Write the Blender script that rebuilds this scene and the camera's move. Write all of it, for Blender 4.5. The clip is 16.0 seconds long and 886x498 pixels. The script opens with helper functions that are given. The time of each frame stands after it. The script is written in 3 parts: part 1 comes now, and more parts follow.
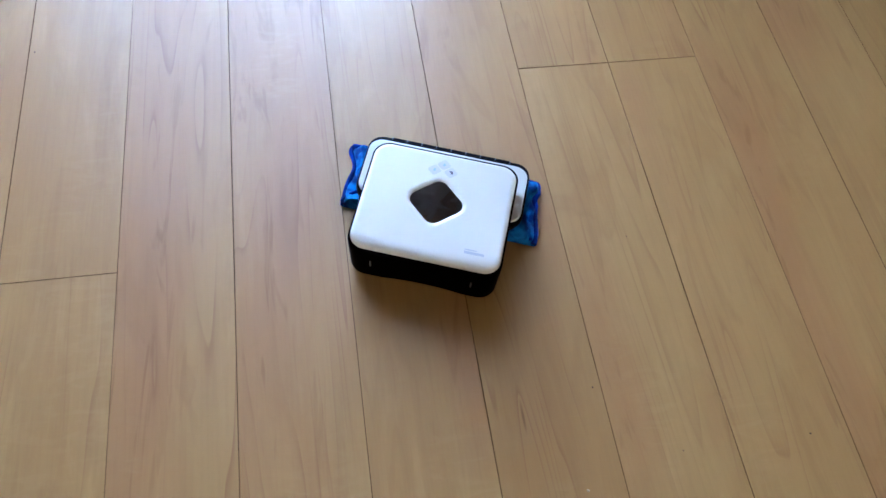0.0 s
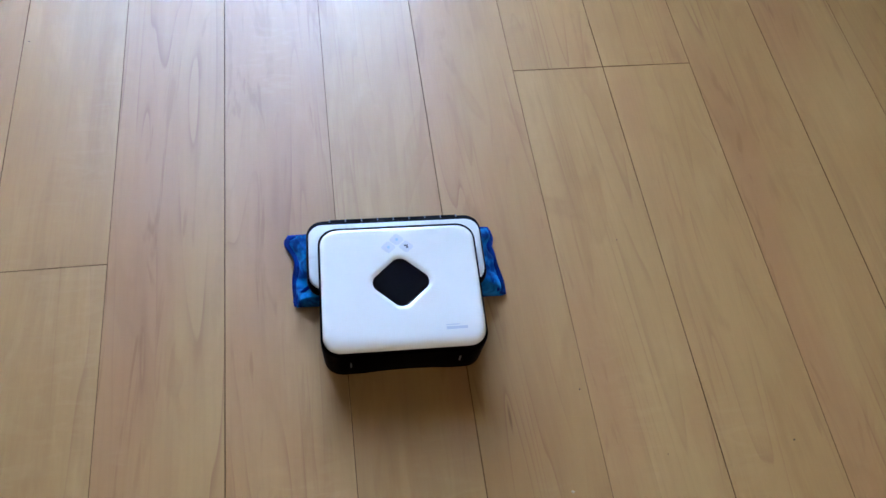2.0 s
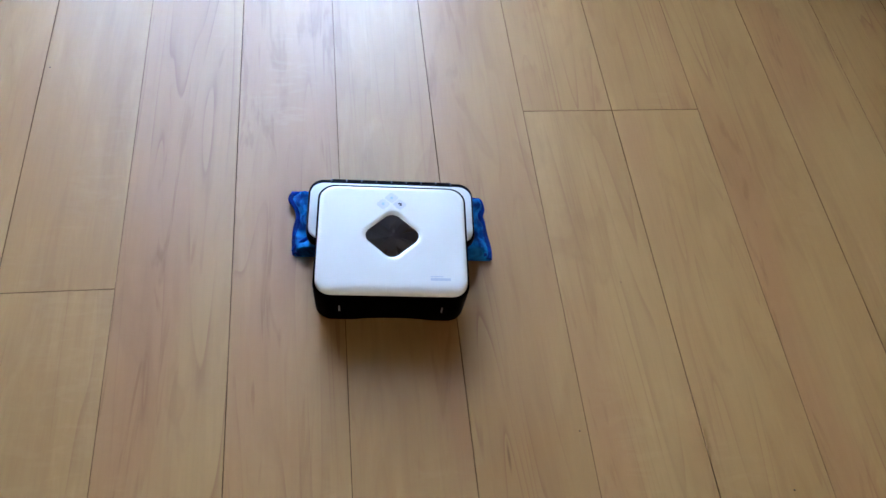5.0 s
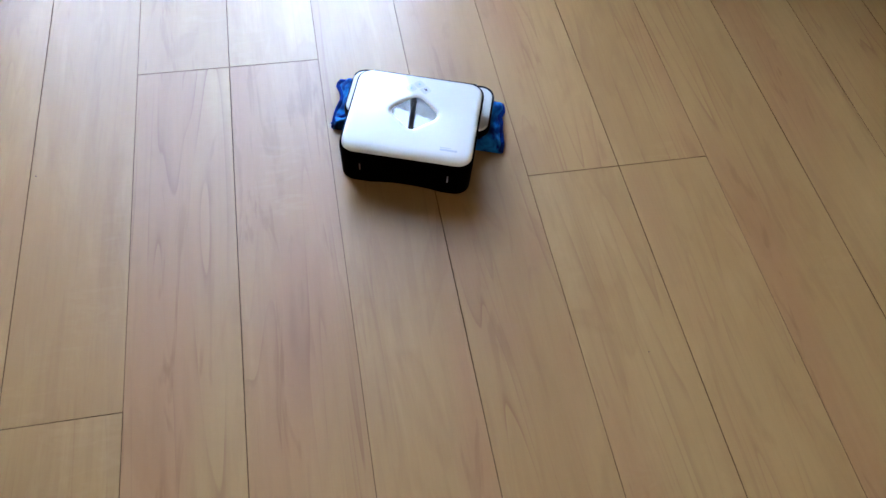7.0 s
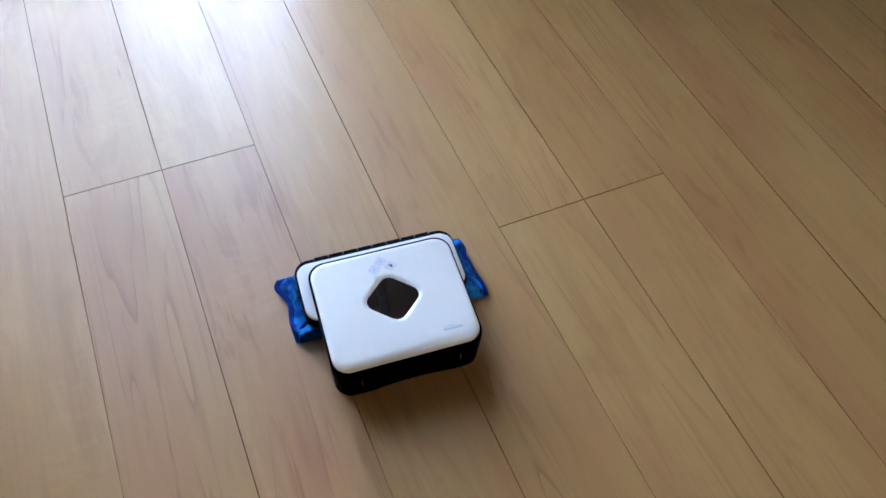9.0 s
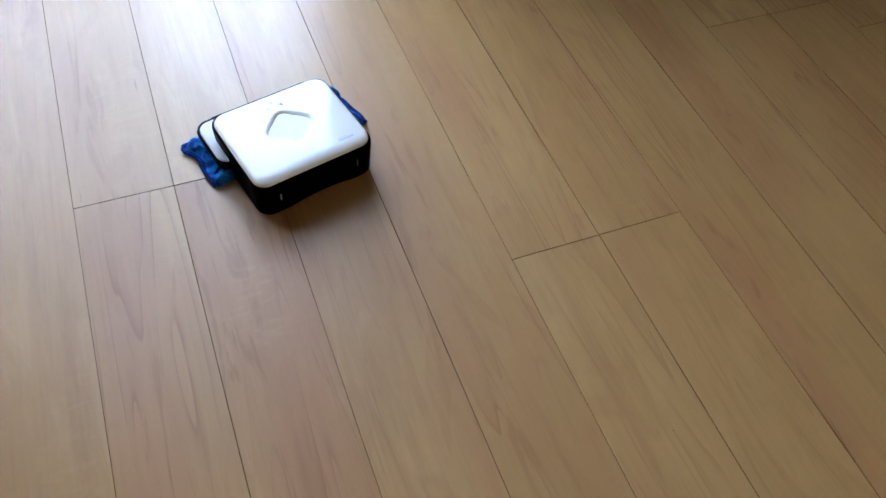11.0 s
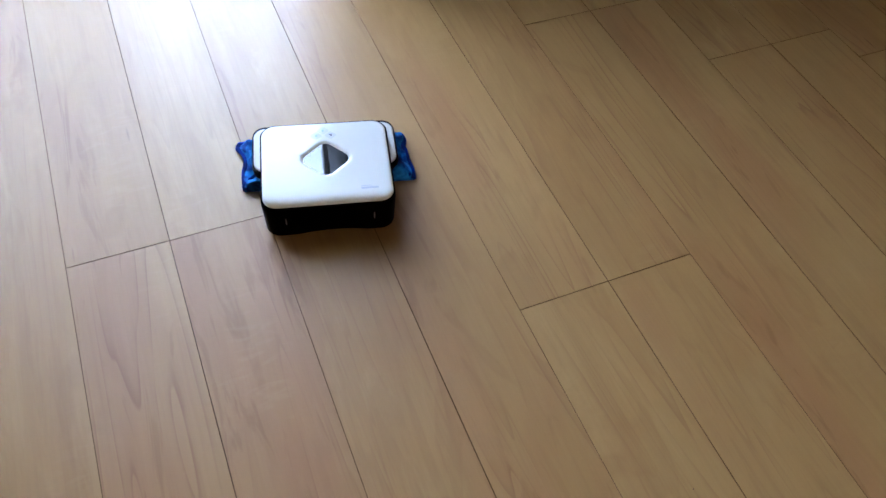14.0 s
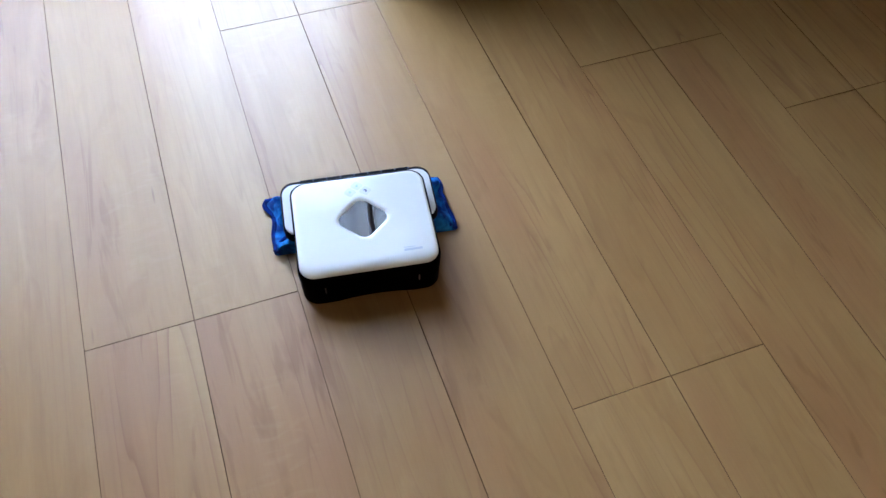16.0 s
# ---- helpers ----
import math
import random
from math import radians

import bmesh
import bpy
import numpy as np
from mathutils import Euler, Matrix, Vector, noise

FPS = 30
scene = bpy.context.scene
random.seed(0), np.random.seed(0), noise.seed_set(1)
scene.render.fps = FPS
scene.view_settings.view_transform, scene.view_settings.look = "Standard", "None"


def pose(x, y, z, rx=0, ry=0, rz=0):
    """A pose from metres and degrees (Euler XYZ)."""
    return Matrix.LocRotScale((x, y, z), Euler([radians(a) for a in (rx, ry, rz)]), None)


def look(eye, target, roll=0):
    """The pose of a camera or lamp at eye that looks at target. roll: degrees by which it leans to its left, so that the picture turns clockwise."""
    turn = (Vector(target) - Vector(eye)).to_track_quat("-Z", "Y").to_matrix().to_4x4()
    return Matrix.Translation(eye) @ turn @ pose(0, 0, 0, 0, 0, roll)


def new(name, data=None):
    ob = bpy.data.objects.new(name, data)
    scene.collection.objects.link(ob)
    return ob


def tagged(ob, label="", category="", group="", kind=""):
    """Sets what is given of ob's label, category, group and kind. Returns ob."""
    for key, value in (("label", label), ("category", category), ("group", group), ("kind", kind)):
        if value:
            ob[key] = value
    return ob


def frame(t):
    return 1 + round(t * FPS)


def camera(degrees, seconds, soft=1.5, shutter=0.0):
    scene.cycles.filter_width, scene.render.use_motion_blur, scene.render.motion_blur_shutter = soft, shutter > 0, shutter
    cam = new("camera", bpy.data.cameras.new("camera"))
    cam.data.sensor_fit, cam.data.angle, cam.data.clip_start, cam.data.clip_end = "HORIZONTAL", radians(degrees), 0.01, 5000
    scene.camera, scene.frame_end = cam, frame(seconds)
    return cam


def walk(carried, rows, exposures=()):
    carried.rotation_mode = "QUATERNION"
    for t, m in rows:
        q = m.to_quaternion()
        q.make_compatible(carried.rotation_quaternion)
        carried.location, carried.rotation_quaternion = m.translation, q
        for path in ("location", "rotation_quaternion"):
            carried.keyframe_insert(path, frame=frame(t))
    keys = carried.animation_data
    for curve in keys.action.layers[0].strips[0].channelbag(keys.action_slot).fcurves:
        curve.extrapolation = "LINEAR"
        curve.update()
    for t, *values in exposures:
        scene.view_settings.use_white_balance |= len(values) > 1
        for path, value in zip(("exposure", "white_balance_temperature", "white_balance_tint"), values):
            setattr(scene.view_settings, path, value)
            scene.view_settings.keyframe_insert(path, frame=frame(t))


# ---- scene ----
cam = camera(59.2, 16.0)
PATH = [
    (0, (-0.311, -0.838, 0.939), (-0.052, 0.124, -0.794), 7.4),
    (0.5, (-0.316, -0.832, 0.942), (-0.036, 0.118, -0.795), 8.8),
    (1, (-0.317, -0.833, 0.94), (-0.03, 0.115, -0.797), 9.7),
    (1.5, (-0.316, -0.834, 0.94), (-0.028, 0.115, -0.796), 10.0),
    (2, (-0.311, -0.841, 0.941), (-0.03, 0.12, -0.791), 9.8),
    (2.5, (-0.307, -0.842, 0.944), (-0.037, 0.133, -0.781), 9.6),
    (3, (-0.313, -0.842, 0.949), (-0.043, 0.163, -0.759), 9.8),
    (3.5, (-0.315, -0.839, 0.952), (-0.045, 0.178, -0.749), 10.3),
    (4, (-0.314, -0.841, 0.948), (-0.044, 0.185, -0.747), 10.6),
    (6.3, (-0.301, -0.826, 0.955), (-0.023, 0.223, -0.725), 9.4),
    (6.5, (-0.299, -0.817, 0.952), (-0.02, 0.242, -0.722), 8.7),
    (7, (-0.321, -0.733, 0.961), (-0.039, 0.335, -0.706), 5.4),
    (7.5, (-0.368, -0.642, 0.965), (-0.009, 0.429, -0.686), -0.4),
    (8, (-0.387, -0.61, 0.958), (0.061, 0.446, -0.68), -0.6),
    (8.5, (-0.392, -0.612, 0.968), (0.1, 0.415, -0.676), 2.1),
    (9, (-0.402, -0.612, 0.969), (0.114, 0.413, -0.669), 4.1),
    (9.5, (-0.406, -0.601, 0.965), (0.117, 0.428, -0.669), 5.1),
    (10, (-0.405, -0.575, 0.971), (0.117, 0.447, -0.667), 5.7),
    (10.2, (-0.404, -0.577, 0.97), (0.119, 0.459, -0.659), 5.7),
    (12.3, (-0.409, -0.577, 0.972), (0.12, 0.478, -0.643), 7.7),
    (12.5, (-0.406, -0.578, 0.972), (0.127, 0.471, -0.645), 7.7),
    (13, (-0.413, -0.588, 0.969), (0.122, 0.478, -0.636), 6.6),
    (13.5, (-0.417, -0.573, 0.969), (0.125, 0.495, -0.633), 6.2),
    (14, (-0.396, -0.507, 0.977), (0.147, 0.56, -0.624), 5.6),
    (14.5, (-0.358, -0.389, 0.992), (0.142, 0.681, -0.622), 3.7),
    (15, (-0.331, -0.335, 0.992), (0.133, 0.75, -0.623), 2.4),
    (15.5, (-0.329, -0.326, 0.988), (0.12, 0.752, -0.636), 2.5),
    (16, (-0.333, -0.327, 0.984), (0.097, 0.728, -0.66), 2.7),
]
walk(cam, [(t, look(eye, target, roll)) for t, eye, target, roll in PATH], [(0, 1.02, 5540, 9), (4.0, 0.87, 5680, 8), (6.3, 0.84, 5820, 9), (7.5, 0.76, 5810, 10), (9.0, 0.61, 5920, 10), (13.0, 0.49, 5990, 11), (15.0, 0.46, 5970, 11), (16.0, 0.46, 5970, 11)])


# ---- light ----
world = bpy.data.worlds.new("daylight")
scene.world = world
world.use_nodes = True
sky = world.node_tree.nodes.new("ShaderNodeTexSky")
sky.sky_type, sky.sun_disc = "NISHITA", False
sky.sun_elevation, sky.sun_rotation = radians(48), radians(200)
world.node_tree.nodes["Background"].inputs["Strength"].default_value = 0.12
world.node_tree.links.new(sky.outputs[0], world.node_tree.nodes["Background"].inputs["Color"])

# the wall with the tall sliding window, ahead of the camera
WALL_Y = 1.32
WIN_X0, WIN_X1, WIN_TOP = -1.32, 0.29, 2.64
ROOM_X0, ROOM_X1, ROOM_Y0, CEIL = -2.70, 2.10, -3.00, 2.76
SASH_MEET, MULLION = -0.505, 0.060

# the terrace roof outside: its soffit hides the sky above, an added glowing sheet shines below its edge
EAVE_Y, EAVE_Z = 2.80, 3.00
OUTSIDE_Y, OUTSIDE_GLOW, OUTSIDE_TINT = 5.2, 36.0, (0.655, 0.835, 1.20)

# an unseen window added in the south wall, with a warm lamp as fill light
SIDE = (0.20, 1.70, 0.90, 2.00)
south_fill = bpy.data.lights.new("warm_fill_light", "AREA")
south_fill.shape, south_fill.size, south_fill.size_y = "RECTANGLE", SIDE[1] - SIDE[0] - 0.1, SIDE[3] - SIDE[2] - 0.1
south_fill.energy, south_fill.color = 4.5, (1.0, 0.68, 0.36)
side_ob = new("warm_fill_light", south_fill)
side_ob.matrix_world = look(((SIDE[0] + SIDE[1]) / 2, ROOM_Y0 - 0.10, (SIDE[2] + SIDE[3]) / 2), ((SIDE[0] + SIDE[1]) / 2, 0, (SIDE[2] + SIDE[3]) / 2))


# ---- materials ----
class Mat:
    """A node material with short calls to add and link nodes."""

    def __init__(self, name, base=(0.5, 0.5, 0.5), rough=0.5, metal=0.0, spec=0.5):
        self.mat = bpy.data.materials.new(name)
        self.mat.use_nodes = True
        self.tree = self.mat.node_tree
        self.bsdf = self.tree.nodes["Principled BSDF"]
        self.set("Base Color", (*base, 1)).set("Roughness", rough).set("Metallic", metal).set("Specular IOR Level", spec)

    def set(self, name, value):
        self.bsdf.inputs[name].default_value = value
        return self

    def node(self, kind, inputs=None, **props):
        n = self.tree.nodes.new("ShaderNode" + kind)
        if "operation" in props:
            n.operation = props["operation"]
        if "feature" in props:
            n.feature = props["feature"]
        if "data_type" in props:
            n.data_type, n.blend_type = props["data_type"], props["blend_type"]
        for k, val in (inputs or {}).items():
            if isinstance(val, bpy.types.NodeSocket):
                self.tree.links.new(val, n.inputs[k])
            else:
                n.inputs[k].default_value = val
        return n

    def link(self, socket, name):
        self.tree.links.new(socket, self.bsdf.inputs[name])
        return self

    def ramp(self, socket, stops):
        n = self.node("ValToRGB", {"Fac": socket})
        el = n.color_ramp.elements
        while len(el) < len(stops):
            el.new(0.5)
        for e, (p, c) in zip(el, stops):
            e.position, e.color = p, (*c, 1) if len(c) == 3 else (c[0],) * 3 + (1,)
        return n.outputs["Color"]

    def mix(self, fac, a, b, blend="MIX"):
        n = self.node("Mix", data_type="RGBA", blend_type=blend)
        for i, val in ((0, fac), (6, a), (7, b)):
            if isinstance(val, bpy.types.NodeSocket):
                self.tree.links.new(val, n.inputs[i])
            else:
                n.inputs[i].default_value = (*val, 1) if isinstance(val, tuple) and len(val) == 3 else val
        return n.outputs[2]

    def math(self, op, a, b=0.0, clamp=False):
        n = self.node("Math", {0: a, 1: b}, operation=op)
        n.use_clamp = clamp
        return n.outputs[0]

    def bump(self, socket, strength, distance):
        n = self.node("Bump", {"Height": socket, "Strength": strength, "Distance": distance})
        return self.link(n.outputs[0], "Normal")


def wood_material():
    """Pale maple flooring with a satin varnish: each strip has its own tone and figure."""
    m = Mat("maple_flooring", rough=0.3, spec=0.53)
    rnd = m.node("ObjectInfo").outputs["Random"]
    co = m.node("TexCoord").outputs["Object"]
    shift = m.node("CombineXYZ", {0: m.math("MULTIPLY", rnd, 37.0), 1: m.math("MULTIPLY", rnd, 91.0), 2: m.math("MULTIPLY", rnd, 13.0)}).outputs[0]
    at = m.node("VectorMath", {0: co, 1: shift}, operation="ADD").outputs[0]

    def stretched(sx, sy, scale, detail=3.0, rough=0.55, distort=0.0):
        v = m.node("VectorMath", {0: at, 1: (sx, sy, 1.0)}, operation="MULTIPLY").outputs[0]
        return m.node("TexNoise", {"Vector": v, "Scale": scale, "Detail": detail, "Roughness": rough, "Distortion": distort}).outputs["Fac"]

    cloud = stretched(1.0, 0.30, 5.5, 3.0, 0.5, 0.7)
    figure = stretched(1.0, 0.15, 19.0, 4.0, 0.6, 1.6)
    streak = stretched(1.0, 0.055, 34.0, 4.0, 0.6, 0.5)
    fine = stretched(1.0, 0.03, 240.0, 2.0, 0.6)
    flame = stretched(1.0, 0.30, 8.5, 3.0, 0.5, 1.1)
    # cathedral figure: thin wavering lines drawn out along the strip, sharp on one side and soft on the other
    wob = stretched(1.0, 0.045, 5.6, 3.0, 0.50, 0.8)
    rings = m.math("FRACT", m.math("MULTIPLY", wob, 25.0))
    ring = m.ramp(rings, [(0.0, (0.0,)), (0.52, (0.03,)), (0.80, (0.30,)), (0.93, (1.0,)), (0.965, (0.0,))])
    patch = m.ramp(stretched(1.0, 0.16, 6.5, 2.0), [(0.42, (0.0,)), (0.54, (1.0,))])
    worn = m.ramp(stretched(1.0, 0.20, 22.0, 2.0), [(0.40, (0.15,)), (0.58, (1.0,))])
    # curly figure: short pale ripples across the grain, in a few spots
    curl = m.ramp(stretched(0.45, 1.5, 34.0, 2.0, 0.5, 1.4), [(0.50, (0.0,)), (0.64, (1.0,))])
    curl_on = m.ramp(stretched(1.0, 0.45, 5.5, 2.0), [(0.56, (0.0,)), (0.68, (1.0,))])
    # short dark flecks
    v = m.node("VectorMath", {0: at, 1: (1.0, 0.10, 1.0)}, operation="MULTIPLY").outputs[0]
    vor = m.node("TexVoronoi", {"Vector": v, "Scale": 34.0, "Randomness": 1.0}, feature="F1")
    fleck = m.ramp(vor.outputs["Distance"], [(0.02, (1.0,)), (0.085, (0.0,))])
    fleck_on = m.ramp(m.node("SeparateColor", {0: vor.outputs["Color"]}).outputs[0], [(0.82, (0.0,)), (0.85, (1.0,))])

    tone = m.ramp(rnd, [(0.0, (0.570, 0.339, 0.133)), (0.35, (0.606, 0.370, 0.150)), (0.65, (0.584, 0.349, 0.138)), (1.0, (0.622, 0.389, 0.160))])
    c = m.mix(m.ramp(cloud, [(0.36, (0.0,)), (0.70, (0.80,))]), tone, (0.516, 0.286, 0.106))
    # some strips are plain, some strongly figured
    lively = m.ramp(m.math("FRACT", m.math("MULTIPLY", rnd, 17.3)), [(0.15, (0.25,)), (0.85, (1.0,))])
    ringed = m.ramp(m.math("FRACT", m.math("MULTIPLY", rnd, 29.7)), [(0.15, (0.30,)), (0.70, (1.0,))])
    c = m.mix(m.math("MULTIPLY", m.ramp(figure, [(0.52, (0.0,)), (0.68, (0.30,))]), lively), c, (0.487, 0.249, 0.093))
    c = m.mix(m.math("MULTIPLY", m.ramp(figure, [(0.30, (0.55,)), (0.47, (0.0,))]), lively), c, (0.681, 0.441, 0.197))
    c = m.mix(m.ramp(streak, [(0.52, (0.0,)), (0.74, (0.34,))]), c, (0.443, 0.234, 0.090))
    # reddish heartwood in places, with short dark strokes in it
    blush = m.ramp(stretched(1.0, 0.26, 5.0, 2.0, 0.5, 0.6), [(0.50, (0.0,)), (0.66, (1.0,))])
    c = m.mix(m.math("MULTIPLY", blush, 0.62), c, (0.529, 0.261, 0.112))
    stroke = m.ramp(stretched(1.0, 0.11, 30.0, 3.0, 0.55, 1.6), [(0.570, (0.0,)), (0.66, (1.0,))])
    c = m.mix(m.math("MULTIPLY", m.math("MULTIPLY", stroke, m.math("ADD", m.math("MULTIPLY", blush, 0.66), 0.18)), 0.74), c, (0.370, 0.170, 0.058))
    c = m.mix(m.ramp(flame, [(0.600, (0.0,)), (0.640, (0.26,)), (0.72, (0.06,))]), c, (0.427, 0.211, 0.074))
    c = m.mix(m.ramp(flame, [(0.30, (0.22,)), (0.37, (0.0,))]), c, (0.690, 0.449, 0.203))
    c = m.mix(m.math("MULTIPLY", m.math("MULTIPLY", m.math("MULTIPLY", m.math("MULTIPLY", ring, worn), patch), ringed), 0.72), c, (0.370, 0.165, 0.066))
    c = m.mix(m.math("MULTIPLY", m.math("MULTIPLY", curl, curl_on), 0.11), c, (0.760, 0.540, 0.290))
    c = m.mix(m.math("MULTIPLY", m.math("SUBTRACT", fine, 0.45, True), 0.42), c, (0.380, 0.192, 0.073))
    c = m.mix(m.math("MULTIPLY", m.math("MULTIPLY", fleck, fleck_on), 0.75), c, (0.232, 0.100, 0.037))
    m.link(m.mix(1.0, c, (0.722, 0.688, 0.550), "MULTIPLY"), "Base Color")
    # a soft sheen of the wood under a smoother varnish
    m.set("Roughness", 0.46)
    m.set("Coat Weight", 0.115).set("Coat IOR", 1.5)
    m.link(m.math("ADD", m.math("MULTIPLY", m.node("TexNoise", {"Vector": co, "Scale": 5.0, "Detail": 3.0}).outputs["Fac"], 0.05), 0.135), "Coat Roughness")
    return m.bump(m.math("ADD", m.math("MULTIPLY", fine, 0.5), streak), 0.008, 0.0003).mat


def painted(name, base, rough=0.6, scale=40.0, vary=0.04, bump=0.15, depth=0.0008, spec=0.5):
    m = Mat(name, base, rough, spec=spec)
    n = m.node("TexNoise", {"Vector": m.node("TexCoord").outputs["Object"], "Scale": scale, "Detail": 4.0}).outputs["Fac"]
    big = m.node("TexNoise", {"Vector": m.node("TexCoord").outputs["Object"], "Scale": scale / 12, "Detail": 2.0}).outputs["Fac"]
    dark = tuple(max(0.0, v * (1 - 3 * vary)) for v in base)
    m.link(m.mix(m.ramp(big, [(0.35, (0.0,)), (0.7, (1.0,))]), base, dark), "Base Color")
    m.link(m.math("ADD", m.math("MULTIPLY", n, 0.12), rough - 0.06), "Roughness")
    return m.bump(n, bump, depth).mat


def cloth_material(name, base, dark, sheen=0.25):
    m = Mat(name, base, 0.85, spec=0.15)
    co = m.node("TexCoord").outputs["Object"]
    n = m.node("TexNoise", {"Vector": co, "Scale": 48.0, "Detail": 3.0, "Distortion": 0.8}).outputs["Fac"]
    f = m.node("TexNoise", {"Vector": co, "Scale": 900.0, "Detail": 2.0}).outputs["Fac"]
    m.link(m.mix(m.ramp(n, [(0.4, (0.0,)), (0.62, (1.0,))]), base, dark), "Base Color")
    m.set("Sheen Weight", sheen)
    return m.bump(m.math("ADD", f, m.math("MULTIPLY", n, 2.0)), 0.5, 0.001).mat


WOOD = wood_material()
JOINT = painted("dark_joint", (0.050, 0.028, 0.013), 0.8, spec=0.0)
PLANK_EDGE = painted("stained_plank_edge", (0.200, 0.115, 0.055), 0.8, spec=0.0)
WALL = painted("beige_wallpaper", (0.64, 0.50, 0.32), 0.85, 90.0, 0.02, 0.4, 0.001)
CEILING = painted("wooden_ceiling", (0.030, 0.023, 0.016), 0.9, 90.0, 0.02, 0.3, 0.001)
SHELL = Mat("glossy_white_plastic", (0.92, 0.90, 0.815), 0.16, spec=0.5)
SHELL.link(SHELL.math("ADD", SHELL.math("MULTIPLY", SHELL.node("TexNoise", {"Vector": SHELL.node("TexCoord").outputs["Object"], "Scale": 60.0, "Detail": 4.0}).outputs["Fac"], 0.03), 0.03), "Roughness")
SHELL = SHELL.mat
PLATE = painted("satin_white_plastic", (0.78, 0.765, 0.71), 0.38, 120.0, 0.01, 0.05, 0.0003)
BLACK = painted("black_plastic", (0.0008, 0.0007, 0.0008), 0.45, 200.0, 0.05, 0.1, 0.0003, 0.06)
BLACK.node_tree.nodes["Principled BSDF"].inputs["IOR"].default_value = 1.18
SEAM = painted("black_rubber", (0.002, 0.002, 0.004), 0.6, 150.0, 0.05, 0.2, 0.0003, 0.2)
SEAM.node_tree.nodes["Principled BSDF"].inputs["IOR"].default_value = 1.25
GLASS = Mat("black_glass", (0.003, 0.003, 0.004), 0.015, spec=0.5).set("IOR", 1.95).mat
# lit and shaded folds are put into the blue as light and dark mottling
CLOTH = cloth_material("blue_microfibre", (0.018, 0.195, 0.540), (0.002, 0.038, 0.180), 0.0)
HEM = cloth_material("dark_blue_hem", (0.0006, 0.028, 0.230), (0.0003, 0.012, 0.095), 0.0)
GREY = painted("grey_print", (0.70, 0.71, 0.72), 0.4)
SEAM_LINE = painted("grey_line", (0.22, 0.23, 0.26), 0.5)
DARK_PRINT = painted("dark_grey_print", (0.12, 0.12, 0.14), 0.4)
BUTTON = painted("translucent_white_plastic", (0.80, 0.80, 0.81), 0.10, 100.0, 0.01, 0.0, 0.0002)
METAL = Mat("brushed_steel", (0.30, 0.30, 0.31), 0.4, metal=1.0).mat
BLUE_LIGHT = Mat("blue_indicator", (0.45, 0.60, 0.95), 0.3)
BLUE_LIGHT.set("Emission Color", (0.30, 0.50, 1.0, 1)).set("Emission Strength", 0.10)
BLUE_LIGHT = BLUE_LIGHT.mat
GREEN = painted("green_plastic", (0.010, 0.150, 0.045), 0.35, 60.0, 0.05, 0.05, 0.0005)
RED = cloth_material("dark_red_cloth", (0.090, 0.012, 0.012), (0.045, 0.006, 0.008))
CRUMB = painted("pale_crumb", (0.48, 0.37, 0.23), 0.8, 600.0)
SPECK = painted("dark_speck", (0.050, 0.035, 0.025), 0.8, 600.0)
ALU = painted("white_aluminium", (0.76, 0.76, 0.76), 0.4, 60.0)
CABINET = painted("dark_walnut_veneer", (0.014, 0.009, 0.007), 0.55, 20.0, 0.1, 0.1, spec=0.2)
SHEER = Mat("sheer_white_net", (0.80, 0.80, 0.80), 0.9, spec=0.0)
_tr = SHEER.node("BsdfTranslucent", {"Color": (0.55, 0.55, 0.55, 1)})
_see = SHEER.node("BsdfTransparent", {"Color": (1, 1, 1, 1)})
_net = SHEER.node("MixShader", {0: 0.36})
SHEER.tree.links.new(_tr.outputs[0], _net.inputs[1])
SHEER.tree.links.new(_see.outputs[0], _net.inputs[2])
SHEER.tree.links.new(_net.outputs[0], SHEER.tree.nodes["Material Output"].inputs[0])
SHEER = SHEER.mat
SOFFIT = painted("pale_soffit_board", (0.62, 0.62, 0.60), 0.8, 60.0)
CONCRETE = painted("pale_terrace_concrete", (0.45, 0.43, 0.40), 0.85, 30.0, 0.06, 0.4)
GLOW = Mat("graded_glow_sheet", (0, 0, 0), 1.0, spec=0.0)
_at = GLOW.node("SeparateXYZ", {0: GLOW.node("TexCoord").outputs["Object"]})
# added glow, graded by height: strongest low down to lengthen shadows indoors
_glow_band = GLOW.ramp(GLOW.math("MULTIPLY", _at.outputs[2], 1 / 8.0), [(0.0, (0.40,)), (0.18, (0.74,)), (0.36, (1.0,)), (0.48, (0.86,)), (0.62, (0.46,)), (0.72, (0.36,))])
# glow made stronger to the west, to throw more light on the right floor
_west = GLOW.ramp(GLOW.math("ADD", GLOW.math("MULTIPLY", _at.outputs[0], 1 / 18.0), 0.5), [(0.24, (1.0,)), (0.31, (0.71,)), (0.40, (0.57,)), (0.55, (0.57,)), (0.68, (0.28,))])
GLOW.link(GLOW.mix(1.0, GLOW.mix(1.0, OUTSIDE_TINT, _glow_band, "MULTIPLY"), _west, "MULTIPLY"), "Emission Color").set("Emission Strength", OUTSIDE_GLOW)
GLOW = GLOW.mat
PANE = Mat("window_glass", (1, 1, 1), 0.02)
PANE.set("Transmission Weight", 1.0).set("IOR", 1.45)
PANE = PANE.mat


# ---- building helpers ----
def mesh_of(name, bm, mat, smooth=True):
    bmesh.ops.recalc_face_normals(bm, faces=bm.faces)
    me = bpy.data.meshes.new(name)
    bm.to_mesh(me)
    bm.free()
    me.materials.append(mat)
    if smooth:
        me.polygons.foreach_set("use_smooth", [True] * len(me.polygons))
        me.set_sharp_from_angle(angle=radians(38))
    return me


